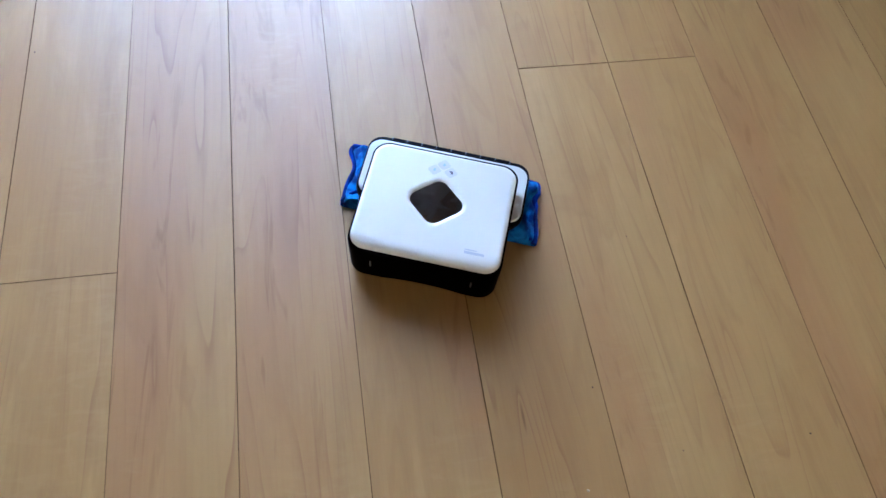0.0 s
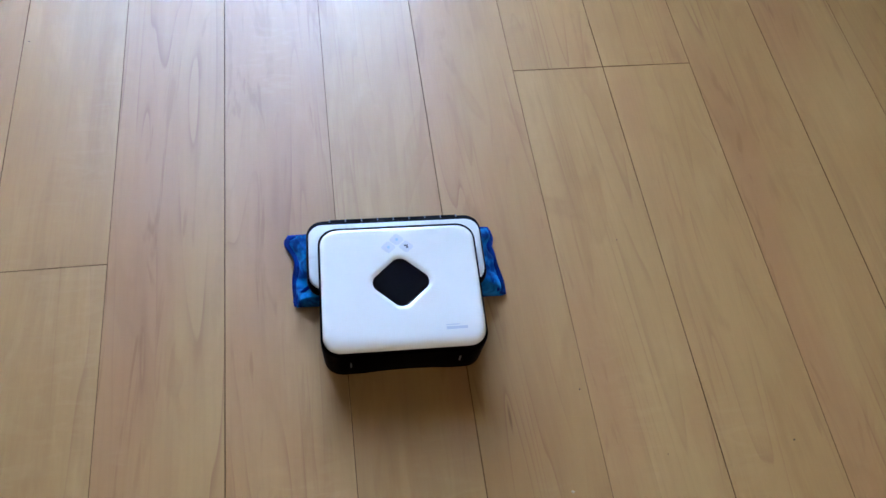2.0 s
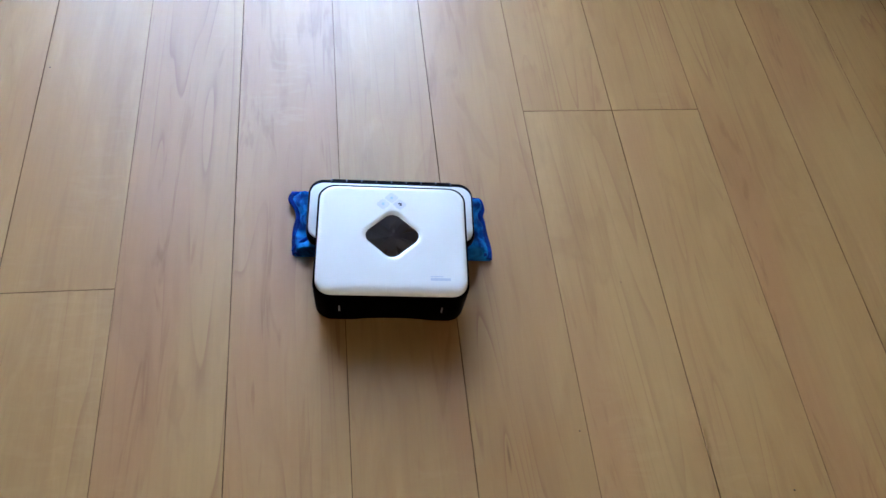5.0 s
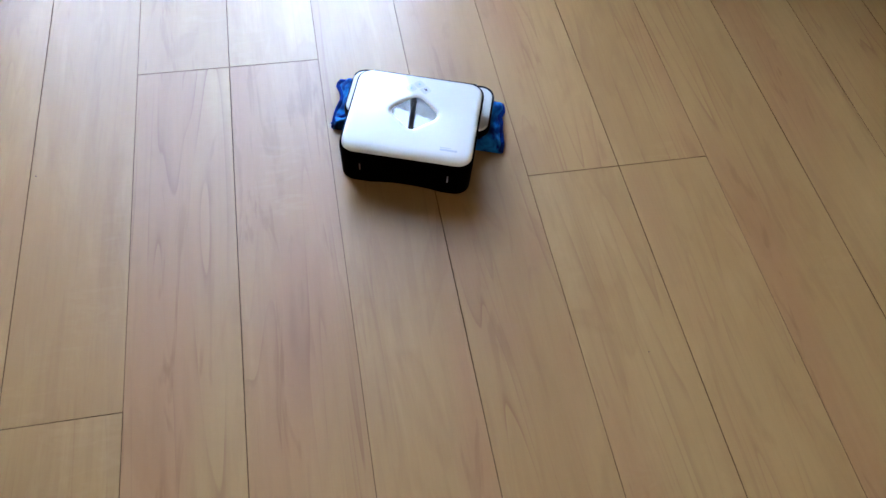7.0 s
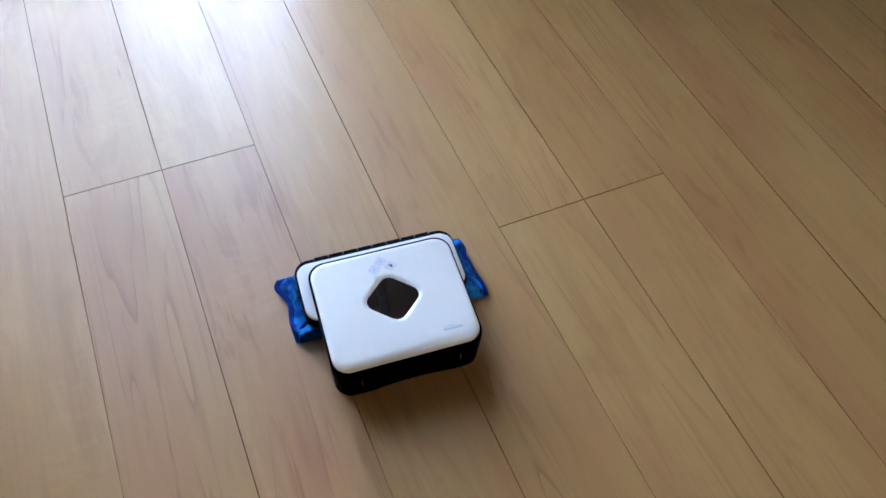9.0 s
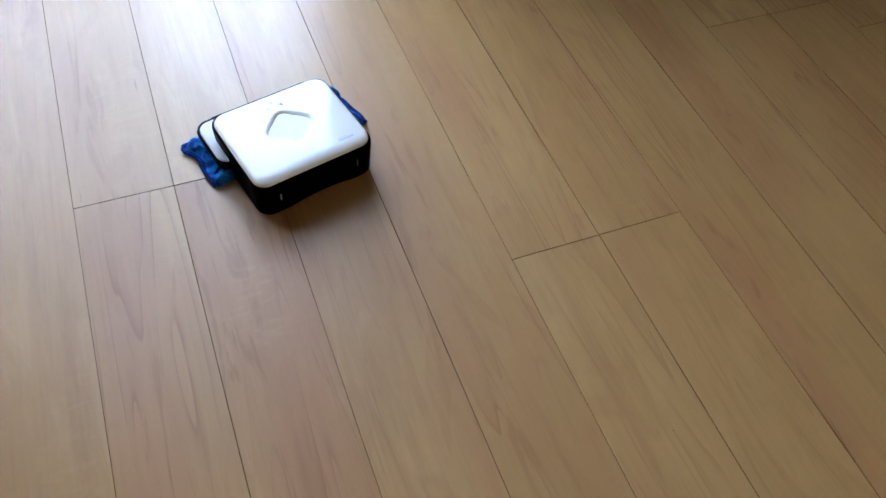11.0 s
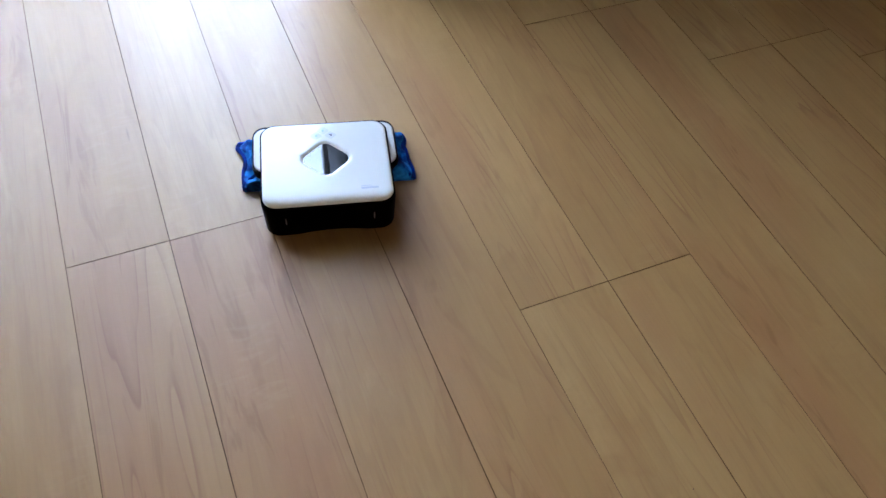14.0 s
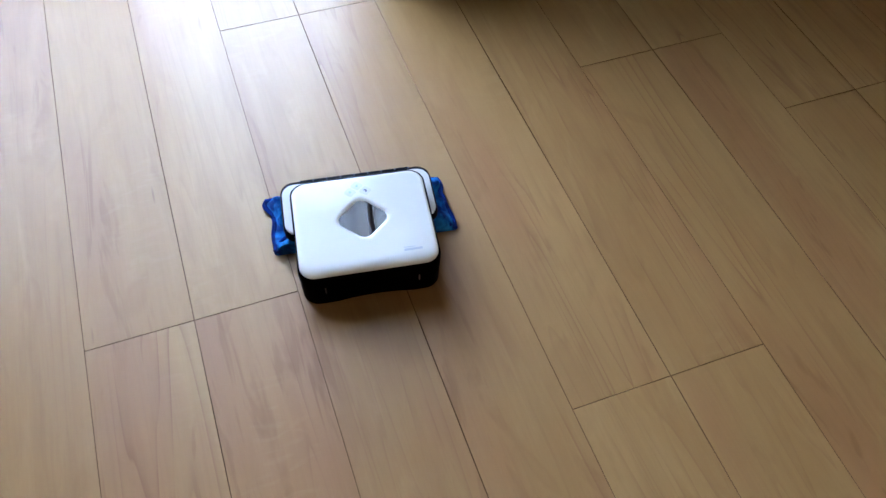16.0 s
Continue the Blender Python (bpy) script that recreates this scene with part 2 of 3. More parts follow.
def part(name, bm, mat, parent=None, label="", smooth=True, at=None):
    ob = new(name, mesh_of(name, bm, mat, smooth))
    if parent:
        ob.parent = parent
    if at:
        ob.matrix_basis = at
    return tagged(ob, label)


def box(bm, x0, x1, y0, y1, z0, z1, bevel=0.0, seg=2):
    made = bmesh.ops.create_cube(bm, size=1.0)["verts"]
    for v in made:
        v.co = ((x0 + x1) / 2 + v.co.x * (x1 - x0), (y0 + y1) / 2 + v.co.y * (y1 - y0), (z0 + z1) / 2 + v.co.z * (z1 - z0))
    if bevel:
        edges = list({e for v in made for e in v.link_edges})
        bmesh.ops.bevel(bm, geom=edges, offset=bevel, segments=seg, profile=0.5, affect="EDGES")
    return bm


def ring_points(x0, x1, y0, y1, r, n=8):
    """The outline of a rounded rectangle."""
    pts = []
    for cx, cy, a0 in ((x1 - r, y1 - r, 0), (x0 + r, y1 - r, 90), (x0 + r, y0 + r, 180), (x1 - r, y0 + r, 270)):
        for i in range(n + 1):
            a = radians(a0 + 90 * i / n)
            pts.append((cx + r * math.cos(a), cy + r * math.sin(a)))
    return pts


def diamond_points(a, b, r, n=8):
    """The outline of a rhombus with rounded tips: half width a, half depth b."""
    ia, ib = a - r, b - r
    half = 45
    pts = []
    for cx, cy, mid in ((ia, 0, 0), (0, ib, 90), (-ia, 0, 180), (0, -ib, 270)):
        for i in range(n + 1):
            t = radians(mid - half + 2 * half * i / n)
            pts.append((cx + r * math.cos(t), cy + r * math.sin(t)))
    return pts


def loft(bm, rings, cap_low=True, cap_high=True):
    """Skins a stack of outlines with the same number of points: rows of (points, z)."""
    rows = [[bm.verts.new((x, y, z if not callable(z) else z(x, y))) for x, y in pts] for pts, z in rings]
    n = len(rows[0])
    for lo, hi in zip(rows, rows[1:]):
        for i in range(n):
            bm.faces.new((lo[i], lo[(i + 1) % n], hi[(i + 1) % n], hi[i]))
    if cap_low:
        bm.faces.new(rows[0][::-1])
    if cap_high:
        bm.faces.new(rows[-1])
    return rows


def tube(bm, pts, r, n=8):
    """A round cord along points."""
    pts = [Vector(p) for p in pts]
    rows = []
    for i, p in enumerate(pts):
        d = (pts[min(i + 1, len(pts) - 1)] - pts[max(i - 1, 0)]).normalized()
        side = d.cross(Vector((0, 0, 1)))
        side = side.normalized() if side.length > 1e-6 else Vector((1, 0, 0))
        up = side.cross(d)
        rows.append([bm.verts.new(p + r * (math.cos(2 * math.pi * k / n) * side + math.sin(2 * math.pi * k / n) * up)) for k in range(n)])
    for lo, hi in zip(rows, rows[1:]):
        for k in range(n):
            bm.faces.new((lo[k], lo[(k + 1) % n], hi[(k + 1) % n], hi[k]))
    bm.faces.new(rows[0][::-1])
    bm.faces.new(rows[-1])


# ---- structure ----
STRIP, PANEL = 0.1515, 1.818
# where the end joints of each two-strip panel fall, by the panel's count from the one whose joint lies at y = 0
JOINTS = {-4: 0.606, -3: -0.303, -2: 0.303, -1: 0.909, 0: 0.0, 1: 0.606, 2: 0.394}


def shell_of_room():
    bm = bmesh.new()
    box(bm, ROOM_X0 - 0.1, ROOM_X1 + 0.1, ROOM_Y0 - 0.1, WALL_Y + 0.2, -0.12, -0.006)
    floor = tagged(part("floor", bm, JOINT, smooth=False), "pale maple strip flooring with satin varnish", "floor", kind="structure")
    for name, dims in (("wall_west", (ROOM_X0 - 0.12, ROOM_X0, ROOM_Y0, WALL_Y)),
                       ("wall_east", (ROOM_X1, ROOM_X1 + 0.12, ROOM_Y0, WALL_Y))):
        bm = bmesh.new()
        box(bm, *dims, -0.006, CEIL)
        tagged(part(name, bm, WALL, smooth=False), "plain wall with beige textured paper", "wall", kind="structure")
    bm = bmesh.new()
    for x0, x1, z0, z1 in ((ROOM_X0 - 0.12, SIDE[0], -0.006, CEIL), (SIDE[1], ROOM_X1 + 0.12, -0.006, CEIL), (SIDE[0], SIDE[1], -0.006, SIDE[2]), (SIDE[0], SIDE[1], SIDE[3], CEIL)):
        box(bm, x0, x1, ROOM_Y0 - 0.12, ROOM_Y0, z0, z1)
    tagged(part("wall_south", bm, WALL, smooth=False), "beige papered wall with an opening for the added fill window", "wall", kind="structure")
    bm = bmesh.new()
    box(bm, ROOM_X0 - 0.12, WIN_X0, WALL_Y, WALL_Y + 0.16, -0.006, CEIL)
    box(bm, WIN_X1, ROOM_X1 + 0.12, WALL_Y, WALL_Y + 0.16, -0.006, CEIL)
    box(bm, WIN_X0, WIN_X1, WALL_Y, WALL_Y + 0.16, WIN_TOP, CEIL)
    box(bm, ROOM_X0 - 0.12, ROOM_X1 + 0.12, WALL_Y + 0.101, WALL_Y + 0.16, CEIL, EAVE_Z)
    tagged(part("wall_north", bm, WALL, smooth=False), "beige papered wall with a tall sliding window", "wall", kind="structure")
    bm = bmesh.new()
    box(bm, ROOM_X0 - 0.12, ROOM_X1 + 0.12, ROOM_Y0 - 0.12, WALL_Y + 0.10, CEIL, CEIL + 0.1)
    tagged(part("ceiling", bm, CEILING, smooth=False), "plain dark wooden ceiling", "ceiling", kind="structure")
    return floor


def outside():
    """The terrace with its roof, and the added glowing sheet beyond."""
    bm = bmesh.new()
    box(bm, -6.0, 6.0, WALL_Y + 0.161, EAVE_Y, EAVE_Z, EAVE_Z + 0.12)
    roof = tagged(part("terrace_roof", bm, SOFFIT, smooth=False), "pale boarded roof over the terrace outside", "roof", kind="structure")
    for i in range(-9, 10):
        bm = bmesh.new()
        x = -0.10 + 0.30 * i
        box(bm, x - 0.019, x + 0.019, WALL_Y + 0.162, EAVE_Y - 0.01, EAVE_Z - 0.075, EAVE_Z - 0.001, 0.003)
        part("rafter", bm, SOFFIT, roof)
    bm = bmesh.new()
    box(bm, -9.0, 9.0, WALL_Y + 0.202, 9.0, -0.20, -0.05)
    tagged(part("ground", bm, CONCRETE, smooth=False), "pale concrete terrace outside the window", "ground", kind="structure")
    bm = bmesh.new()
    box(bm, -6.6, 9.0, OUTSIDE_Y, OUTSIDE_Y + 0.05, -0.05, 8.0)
    tagged(part("backdrop", bm, GLOW, smooth=False), "added glowing sheet in place of garden and sky, graded to light the room", "backdrop", kind="structure")


def window():
    ob = tagged(new("window_1"), "tall sliding window with white aluminium sashes", "window", kind="structure")
    bm = bmesh.new()
    box(bm, WIN_X0, WIN_X1, WALL_Y + 0.02, WALL_Y + 0.13, 0.0, 0.03, 0.003)
    box(bm, WIN_X0, WIN_X1, WALL_Y + 0.02, WALL_Y + 0.13, WIN_TOP - 0.03, WIN_TOP - 0.002, 0.003)
    box(bm, WIN_X0 + 0.002, WIN_X0 + 0.03, WALL_Y + 0.02, WALL_Y + 0.13, 0.031, WIN_TOP - 0.031, 0.003)
    box(bm, WIN_X1 - 0.03, WIN_X1 - 0.002, WALL_Y + 0.02, WALL_Y + 0.13, 0.031, WIN_TOP - 0.031, 0.003)
    part("window_frame", bm, ALU, ob)
    for x0, x1, y, w0, w1 in ((WIN_X0 + 0.031, SASH_MEET + 0.025, WALL_Y + 0.08, 0.045, 0.045), (SASH_MEET - 0.025, MULLION - 0.001, WALL_Y + 0.04, 0.045, 0.007), (MULLION + 0.001, WIN_X1 - 0.031, WALL_Y + 0.04, 0.007, 0.045)):
        bm = bmesh.new()
        box(bm, x0, x0 + w0, y, y + 0.03, 0.032, WIN_TOP - 0.032, 0.003)
        box(bm, x1 - w1, x1, y, y + 0.03, 0.032, WIN_TOP - 0.032, 0.003)
        box(bm, x0 + w0 + 0.001, x1 - w1 - 0.001, y, y + 0.03, 0.032, 0.10, 0.003)
        box(bm, x0 + w0 + 0.001, x1 - w1 - 0.001, y, y + 0.03, WIN_TOP - 0.082, WIN_TOP - 0.032, 0.003)
        sash = part("sash", bm, ALU, ob)
        bm = bmesh.new()
        box(bm, x0 + w0 + 0.002, x1 - w1 - 0.002, y + 0.012, y + 0.017, 0.101, WIN_TOP - 0.083)
        part("pane", bm, PANE, sash, smooth=False).visible_shadow = False


# unseen window, added only to frame the warm fill lamp
def added_window():
    ob = tagged(new("fill_window"), "added unseen window with a white aluminium frame, for fill light", "window", kind="structure")
    x0, x1, z0, z1 = SIDE
    bm = bmesh.new()
    y0, y1 = ROOM_Y0 - 0.09, ROOM_Y0 - 0.04
    for a, b, c, d in ((x0, x1, z0, z0 + 0.04), (x0, x1, z1 - 0.04, z1), (x0, x0 + 0.04, z0 + 0.041, z1 - 0.041), (x1 - 0.04, x1, z0 + 0.041, z1 - 0.041)):
        box(bm, a, b, y0, y1, c, d, 0.003)
    part("window_frame", bm, ALU, ob)
    bm = bmesh.new()
    box(bm, x0 + 0.041, x1 - 0.041, y0 + 0.02, y0 + 0.025, z0 + 0.041, z1 - 0.041)
    part("pane", bm, PANE, ob, smooth=False).visible_shadow = False


# ---- things ----
def dimming_net():
    """A sheer net added over the fixed half of the window to dim its light, hanging in soft folds."""
    ob = tagged(new("dimming_net"), "unseen sheer white net added to dim the left of the window", "curtain")
    bm = bmesh.new()
    x0, x1, n = WIN_X0 - 0.04, SASH_MEET - 0.03, 90
    lo, hi = [], []
    for i in range(n + 1):
        x = x0 + (x1 - x0) * i / n
        y = WALL_Y - 0.035 + 0.010 * math.sin(x * 52) + 0.004 * math.sin(x * 131)
        lo.append(bm.verts.new((x, y, 0.02)))
        hi.append(bm.verts.new((x, y * 0.5 + (WALL_Y - 0.035) * 0.5, WIN_TOP - 0.008)))
    for i in range(n):
        bm.faces.new((lo[i], lo[i + 1], hi[i + 1], hi[i]))
    part("fabric", bm, SHEER, ob)
    bm = bmesh.new()
    circ = [(0.010 * math.cos(2 * math.pi * k / 16), 0.010 * math.sin(2 * math.pi * k / 16)) for k in range(16)]
    loft(bm, [(circ, WIN_X0 - 0.08), (circ, WIN_X1 + 0.02)])
    for v in bm.verts:
        v.co = (v.co.z, WALL_Y - 0.035 + v.co.x, WIN_TOP + 0.004 + v.co.y)
    part("curtain_rod", bm, ALU, ob)


def cabinet():
    """The dark furniture beside the window."""
    ob = tagged(new("cabinet"), "low dark walnut cabinet in front of the window", "cabinet")
    x0, x1, y0, y1, h = 0.050, 2.06, 1.085, 1.305, 1.15
    bm = bmesh.new()
    box(bm, x0, x1, y0 + 0.02, y1, 0.0, h, 0.004)
    part("body", bm, CABINET, ob)
    w = (x1 - x0) / 4
    for i in range(4):
        bm = bmesh.new()
        box(bm, x0 + w * i + 0.003, x0 + w * (i + 1) - 0.003, y0, y0 + 0.019, 0.06, h - 0.02, 0.003)
        part("door", bm, CABINET, ob)


def robot():
    """The mopping robot. Its origin lies on the floor under the centre of the top window; its cloth side faces +y."""
    ob = tagged(new("mopping_robot"), "white and black square mopping robot on the floor", "robot")
    # black lower body: rounded box, undercut and arched at the back
    X, Y0, Y1 = 0.1020, -0.0930, 0.0860
    bm = bmesh.new()

    def foot(x, y):
        return 0.002 + (0.006 * (0.5 + 0.5 * math.cos(math.pi * min(1, abs(x - 0.003) / 0.052))) ** 0.35 if y < -0.05 and abs(x - 0.003) < 0.052 else 0)

    def dense(x0, x1, y0, y1, r):
        pts = ring_points(x0, x1, y0, y1, r, 8)
        out = []
        for a, b in zip(pts, pts[1:] + pts[:1]):
            n = max(1, int(math.dist(a, b) / 0.006))
            out += [(a[0] + (b[0] - a[0]) * i / n, a[1] + (b[1] - a[1]) * i / n) for i in range(n)]
        return out

    base = dense(-X, X, Y0, Y1, 0.024)

    def inset(d):
        sx, sy, cy = (X - d) / X, ((Y1 - Y0) / 2 - d) / ((Y1 - Y0) / 2), (Y0 + Y1) / 2
        return [(x * sx, cy + (y - cy) * sy) for x, y in base]

    loft(bm, [(inset(0.012), foot), (inset(0.006), lambda x, y: foot(x, y) + 0.0008), (inset(0.002), lambda x, y: foot(x, y) + 0.004), (inset(0.0012), 0.030), (inset(0.0), 0.063), (inset(0.0004), 0.0678), (inset(0.003), 0.0690)])
    part("base", bm, BLACK, ob, "glossy black plastic lower body")
    # white lid with the rhombic opening: outer skin, rolled edge, top plate and the sloped rim of the opening
    LX, LY0, LY1, TOP = 0.0992, -0.0885, 0.0812, 0.0770
    n = 8

    def lid_ring(d, back=0.0):
        return ring_points(-LX + d, LX - d, LY0 + d + back, LY1 - d, 0.022 - d * 0.5, n)

    bm = bmesh.new()
    rings = [(lid_ring(0.0035), 0.0650), (lid_ring(0.0004), 0.0672), (lid_ring(0.0), 0.0690), (lid_ring(0.0002, 0.0008), 0.0705)]
    for k in range(1, 8):
        a = radians(90 * k / 7)
        d = 0.0065 * (1 - math.cos(a))
        rings.append((lid_ring(0.0002 + d, 0.0008 + 0.0085 * (1 - math.cos(a))), 0.0705 + (TOP - 0.0705) * math.sin(a)))
    rings.append((lid_ring(0.0090, 0.0108), TOP))
    rows = loft(bm, rings, cap_low=False, cap_high=False)
    outer = rows[-1]
    # rings between the outer edge and the opening, with the same count of points
    m = len(outer)
    ang_out = [math.atan2(v.co.y, v.co.x) for v in outer]

    DA, DB, DR = 0.0351, 0.0331, 0.0135
    # the four rounded corners of both outlines meet point by point, turned by 45 degrees
    turn = sorted(range(m), key=lambda i: ang_out[i])
    prev = [outer[i] for i in turn]
    for a, b, r, z in ((DA + 0.0085, DB + 0.0085, DR + 0.005, TOP), (DA + 0.0065, DB + 0.0065, DR + 0.004, TOP), (DA + 0.0045, DB + 0.0045, DR + 0.003, TOP - 0.0003), (DA + 0.0020, DB + 0.0020, DR + 0.0014, TOP - 0.0012), (DA + 0.0003, DB + 0.0003, DR, TOP - 0.0025), (DA, DB, DR, TOP - 0.0065)):
        pts = sorted(diamond_points(a, b, r, n), key=lambda p: math.atan2(p[1], p[0]))
        row = [bm.verts.new((x, y, z)) for x, y in pts]
        for i in range(m):
            bm.faces.new((prev[i], prev[(i + 1) % m], row[(i + 1) % m], row[i]))
        prev = row
    # the lid falls a little towards the cloth side
    for v in bm.verts:
        v.co.z -= 0.0016 * max(0.0, (v.co.y - 0.045) / 0.036) ** 1.5
    lid = part("lid", bm, SHELL, ob, "glossy white plastic lid")
    bm = bmesh.new()
    # a shallow dish: the glass sinks very slightly in the middle
    dish = lambda x, y: TOP - 0.0032 + 0.08 * x * x + 0.25 * y * y
    shrink = lambda f: [(x * f, y * f) for x, y in diamond_points(DA + 0.0004, DB + 0.0004, DR, 10)]
    loft(bm, [(shrink(1.0), TOP - 0.0064)] + [(shrink(f), dish) for f in (1.0, 0.85, 0.7, 0.55, 0.4, 0.25, 0.1)])
    part("display_window", bm, GLASS, lid, "black glass rhombic window")
    # three touch buttons in front of the window
    for x, y, mat in ((-0.0125, 0.0492, BLUE_LIGHT), (-0.0012, 0.0600, BLUE_LIGHT), (0.0102, 0.0490, DARK_PRINT)):
        bm = bmesh.new()
        o, i = diamond_points(0.0088, 0.0084, 0.003, 4), diamond_points(0.0080, 0.0076, 0.0027, 4)
        loft(bm, [(o, TOP - 0.0004), (o, TOP + 0.00002), (i, TOP + 0.00008)])
        button = part("button", bm, BUTTON, lid, "translucent white touch button", at=pose(x, y, -0.0016 * max(0.0, (y - 0.045) / 0.036) ** 1.5))
        bm = bmesh.new()
        if mat is DARK_PRINT:
            box(bm, -0.0026, 0.0022, 0.0006, 0.0026, TOP + 0.0001, TOP + 0.0003)
            box(bm, -0.0002, 0.0026, -0.0022, 0.0004, TOP + 0.0001, TOP + 0.0003)
        else:
            k = [(0.0017 * math.cos(2 * math.pi * q / 14), 0.0021 * math.sin(2 * math.pi * q / 14)) for q in range(14)]
            loft(bm, [(k, TOP + 0.0001), (k, TOP + 0.0003)])
        part("symbol", bm, mat, button)
    # the maker's mark, as plain bars, upside down to a viewer behind the robot
    for x0, x1, y0, y1 in ((0.0500, 0.0760, -0.0688, -0.0652), (0.0500, 0.0665, -0.0634, -0.0622)):
        bm = bmesh.new()
        box(bm, x0, x1, y0, y1, TOP - 0.0002, TOP + 0.0002)
        part("printed_mark", bm, GREY, lid, "pale grey printed bar")
    # drive wheels, sunk into the base
    for x in (-0.078, 0.078):
        bm = bmesh.new()
        rim = [(0.028 * math.cos(2 * math.pi * k / 32), 0.028 * math.sin(2 * math.pi * k / 32)) for k in range(32)]
        slim = [(u * 0.93, w * 0.93) for u, w in rim]
        loft(bm, [(slim, -0.008), (rim, -0.0065), (rim, 0.0065), (slim, 0.008)])
        for v in bm.verts:
            v.co = (x + v.co.z, -0.040 + v.co.x, 0.028 + v.co.y)
        part("wheel", bm, SEAM, ob, "black rubber drive wheel")
    # charging contacts on the back
    for x in (-0.067, 0.067):
        bm = bmesh.new()
        box(bm, x - 0.0011, x + 0.0011, Y0 - 0.0002, Y0 + 0.003, 0.034, 0.048, 0.0005)
        part("charging_contact", bm, METAL, ob, "small steel charging contact")
    # the cloth holder in front: black tray, white top plate, ribbed bumper
    HX, HY0, HY1 = 0.1180, 0.0100, 0.1180
    bm = bmesh.new()
    r0 = lambda d: ring_points(-HX + d, HX - d, HY0 + d, HY1 - d, 0.022 - d, 8)
    loft(bm, [(r0(0.006), 0.0200), (r0(0.001), 0.0230), (r0(0.0), 0.0325), (r0(0.0012), 0.0367), (r0(0.004), 0.0372)])
    holder = part("cloth_holder", bm, SEAM, ob, "black tray that holds the cloth")
    bm = bmesh.new()
    r1 = lambda d: ring_points(-HX + 0.0032 + d, HX - 0.0032 - d, HY0 + 0.005 + d, HY1 - 0.0085 - d, 0.019 - d, 8)
    loft(bm, [(r1(0.0), 0.0362), (r1(0.0), 0.0392), (r1(0.0010), 0.0407), (r1(0.003), 0.0412)])
    part("top_plate", bm, PLATE, holder, "satin white top plate")
    for i in range(8):
        x = -0.07525 + 0.0215 * i
        bm = bmesh.new()
        box(bm, x - 0.0103, x + 0.0103, HY1 - 0.0035, HY1 + 0.0004, 0.022, 0.0374, 0.0008)
        part("bumper_rib", bm, SEAM, holder)
    for i in range(9):
        x = -0.086 + 0.0215 * i
        bm = bmesh.new()
        box(bm, x - 0.0005, x + 0.0005, HY1 - 0.004, HY1 + 0.0004, 0.024, 0.0375)
        part("bumper_gap", bm, SEAM_LINE, holder, "pale line between bumper ribs")
    cloth(ob)
    return ob


def cloth(robot_ob):
    """The blue microfibre cloth wrapped round the holder, with a dark sewn hem."""
    def edge(side, y):
        t = (y - 0.008) / (0.112 - 0.008)
        if side < 0:
            return -(0.1335 + 0.0095 * t + 0.0045 * math.exp(-((t - 0.9) / 0.10) ** 2) - 0.0065 * math.exp(-((t - 0.62) / 0.2) ** 2))
        return 0.1425 - 0.0090 * t - 0.0030 * math.exp(-((t - 0.72) / 0.07) ** 2) + 0.0015 * math.sin(9 * t)

    def height(u, v, side):
        bulge = 0.011 * math.sin(math.pi * min(1, 0.12 + 0.88 * (1 - abs(u))) * 0.5)
        fold = noise.noise(Vector((u * 3.1 + side * 4, v * 4.2, 0.3))) * 0.012 + noise.noise(Vector((u * 8, v * 9, 2.1 + side))) * 0.002
        return max(0.003, 0.006 + bulge + fold + 0.010 * (1 - u))

    bm = bmesh.new()
    nx, ny = 40, 22
    top, low = [], []
    for j in range(ny + 1):
        v = j / ny
        y = 0.008 + v * 0.104
        a, b = edge(-1, y), edge(1, y)
        tr, lr = [], []
        for i in range(nx + 1):
            # more points at both ends, where the cloth shows
            s = -math.cos(math.pi * i / nx)
            x = (a + b) / 2 + s * (b - a) / 2
            u = max(0.0, (0.36 - (1 - abs(s))) / 0.36)
            side = -1 if s < 0 else 1
            rim = min(1.0, (1 - abs(s)) / 0.03, v / 0.06 + 0.15, (1 - v) / 0.06 + 0.15)
            z = 0.0015 + (height(u, v, side) - 0.0015) * max(0.15, rim) ** 0.5
            tr.append(bm.verts.new((x, y, z)))
            lr.append(bm.verts.new((x, y, 0.0008)))
        top.append(tr)
        low.append(lr)
    for j in range(ny):
        for i in range(nx):
            bm.faces.new((top[j][i], top[j][i + 1], top[j + 1][i + 1], top[j + 1][i]))
            bm.faces.new((low[j][i], low[j + 1][i], low[j + 1][i + 1], low[j][i + 1]))
    for j in range(ny):
        bm.faces.new((top[j][0], top[j + 1][0], low[j + 1][0], low[j][0]))
        bm.faces.new((top[j][nx], low[j][nx], low[j + 1][nx], top[j + 1][nx]))
    for i in range(nx):
        bm.faces.new((top[0][i], low[0][i], low[0][i + 1], top[0][i + 1]))
        bm.faces.new((top[ny][i], top[ny][i + 1], low[ny][i + 1], low[ny][i]))
    piece = part("cleaning_cloth", bm, CLOTH, robot_ob, "crumpled blue microfibre cleaning cloth")
    for side in (-1, 1):
        pts = []
        for j in range(31):
            y = 0.009 + 0.102 * j / 30
            pts.append((edge(side, y) - side * 0.0012, y, 0.0052 + 0.003 * noise.noise(Vector((side * 3.0, y * 40, 0)))))
        pts.append((side * 0.112, 0.1115, 0.006))
        bm = bmesh.new()
        tube(bm, pts, 0.0046)
        part("hem", bm, HEM, piece, "dark blue sewn hem")
        # the fold that runs from the back corner under the holder
        bm = bmesh.new()
        q = [(side * (0.136 - 0.026 * s), 0.012 + 0.022 * s ** 0.6, 0.0085 + 0.008 * s) for s in [k / 10 for k in range(11)]]
        tube(bm, q, 0.0026)
        part("hem", bm, HEM, piece, "dark blue sewn hem")


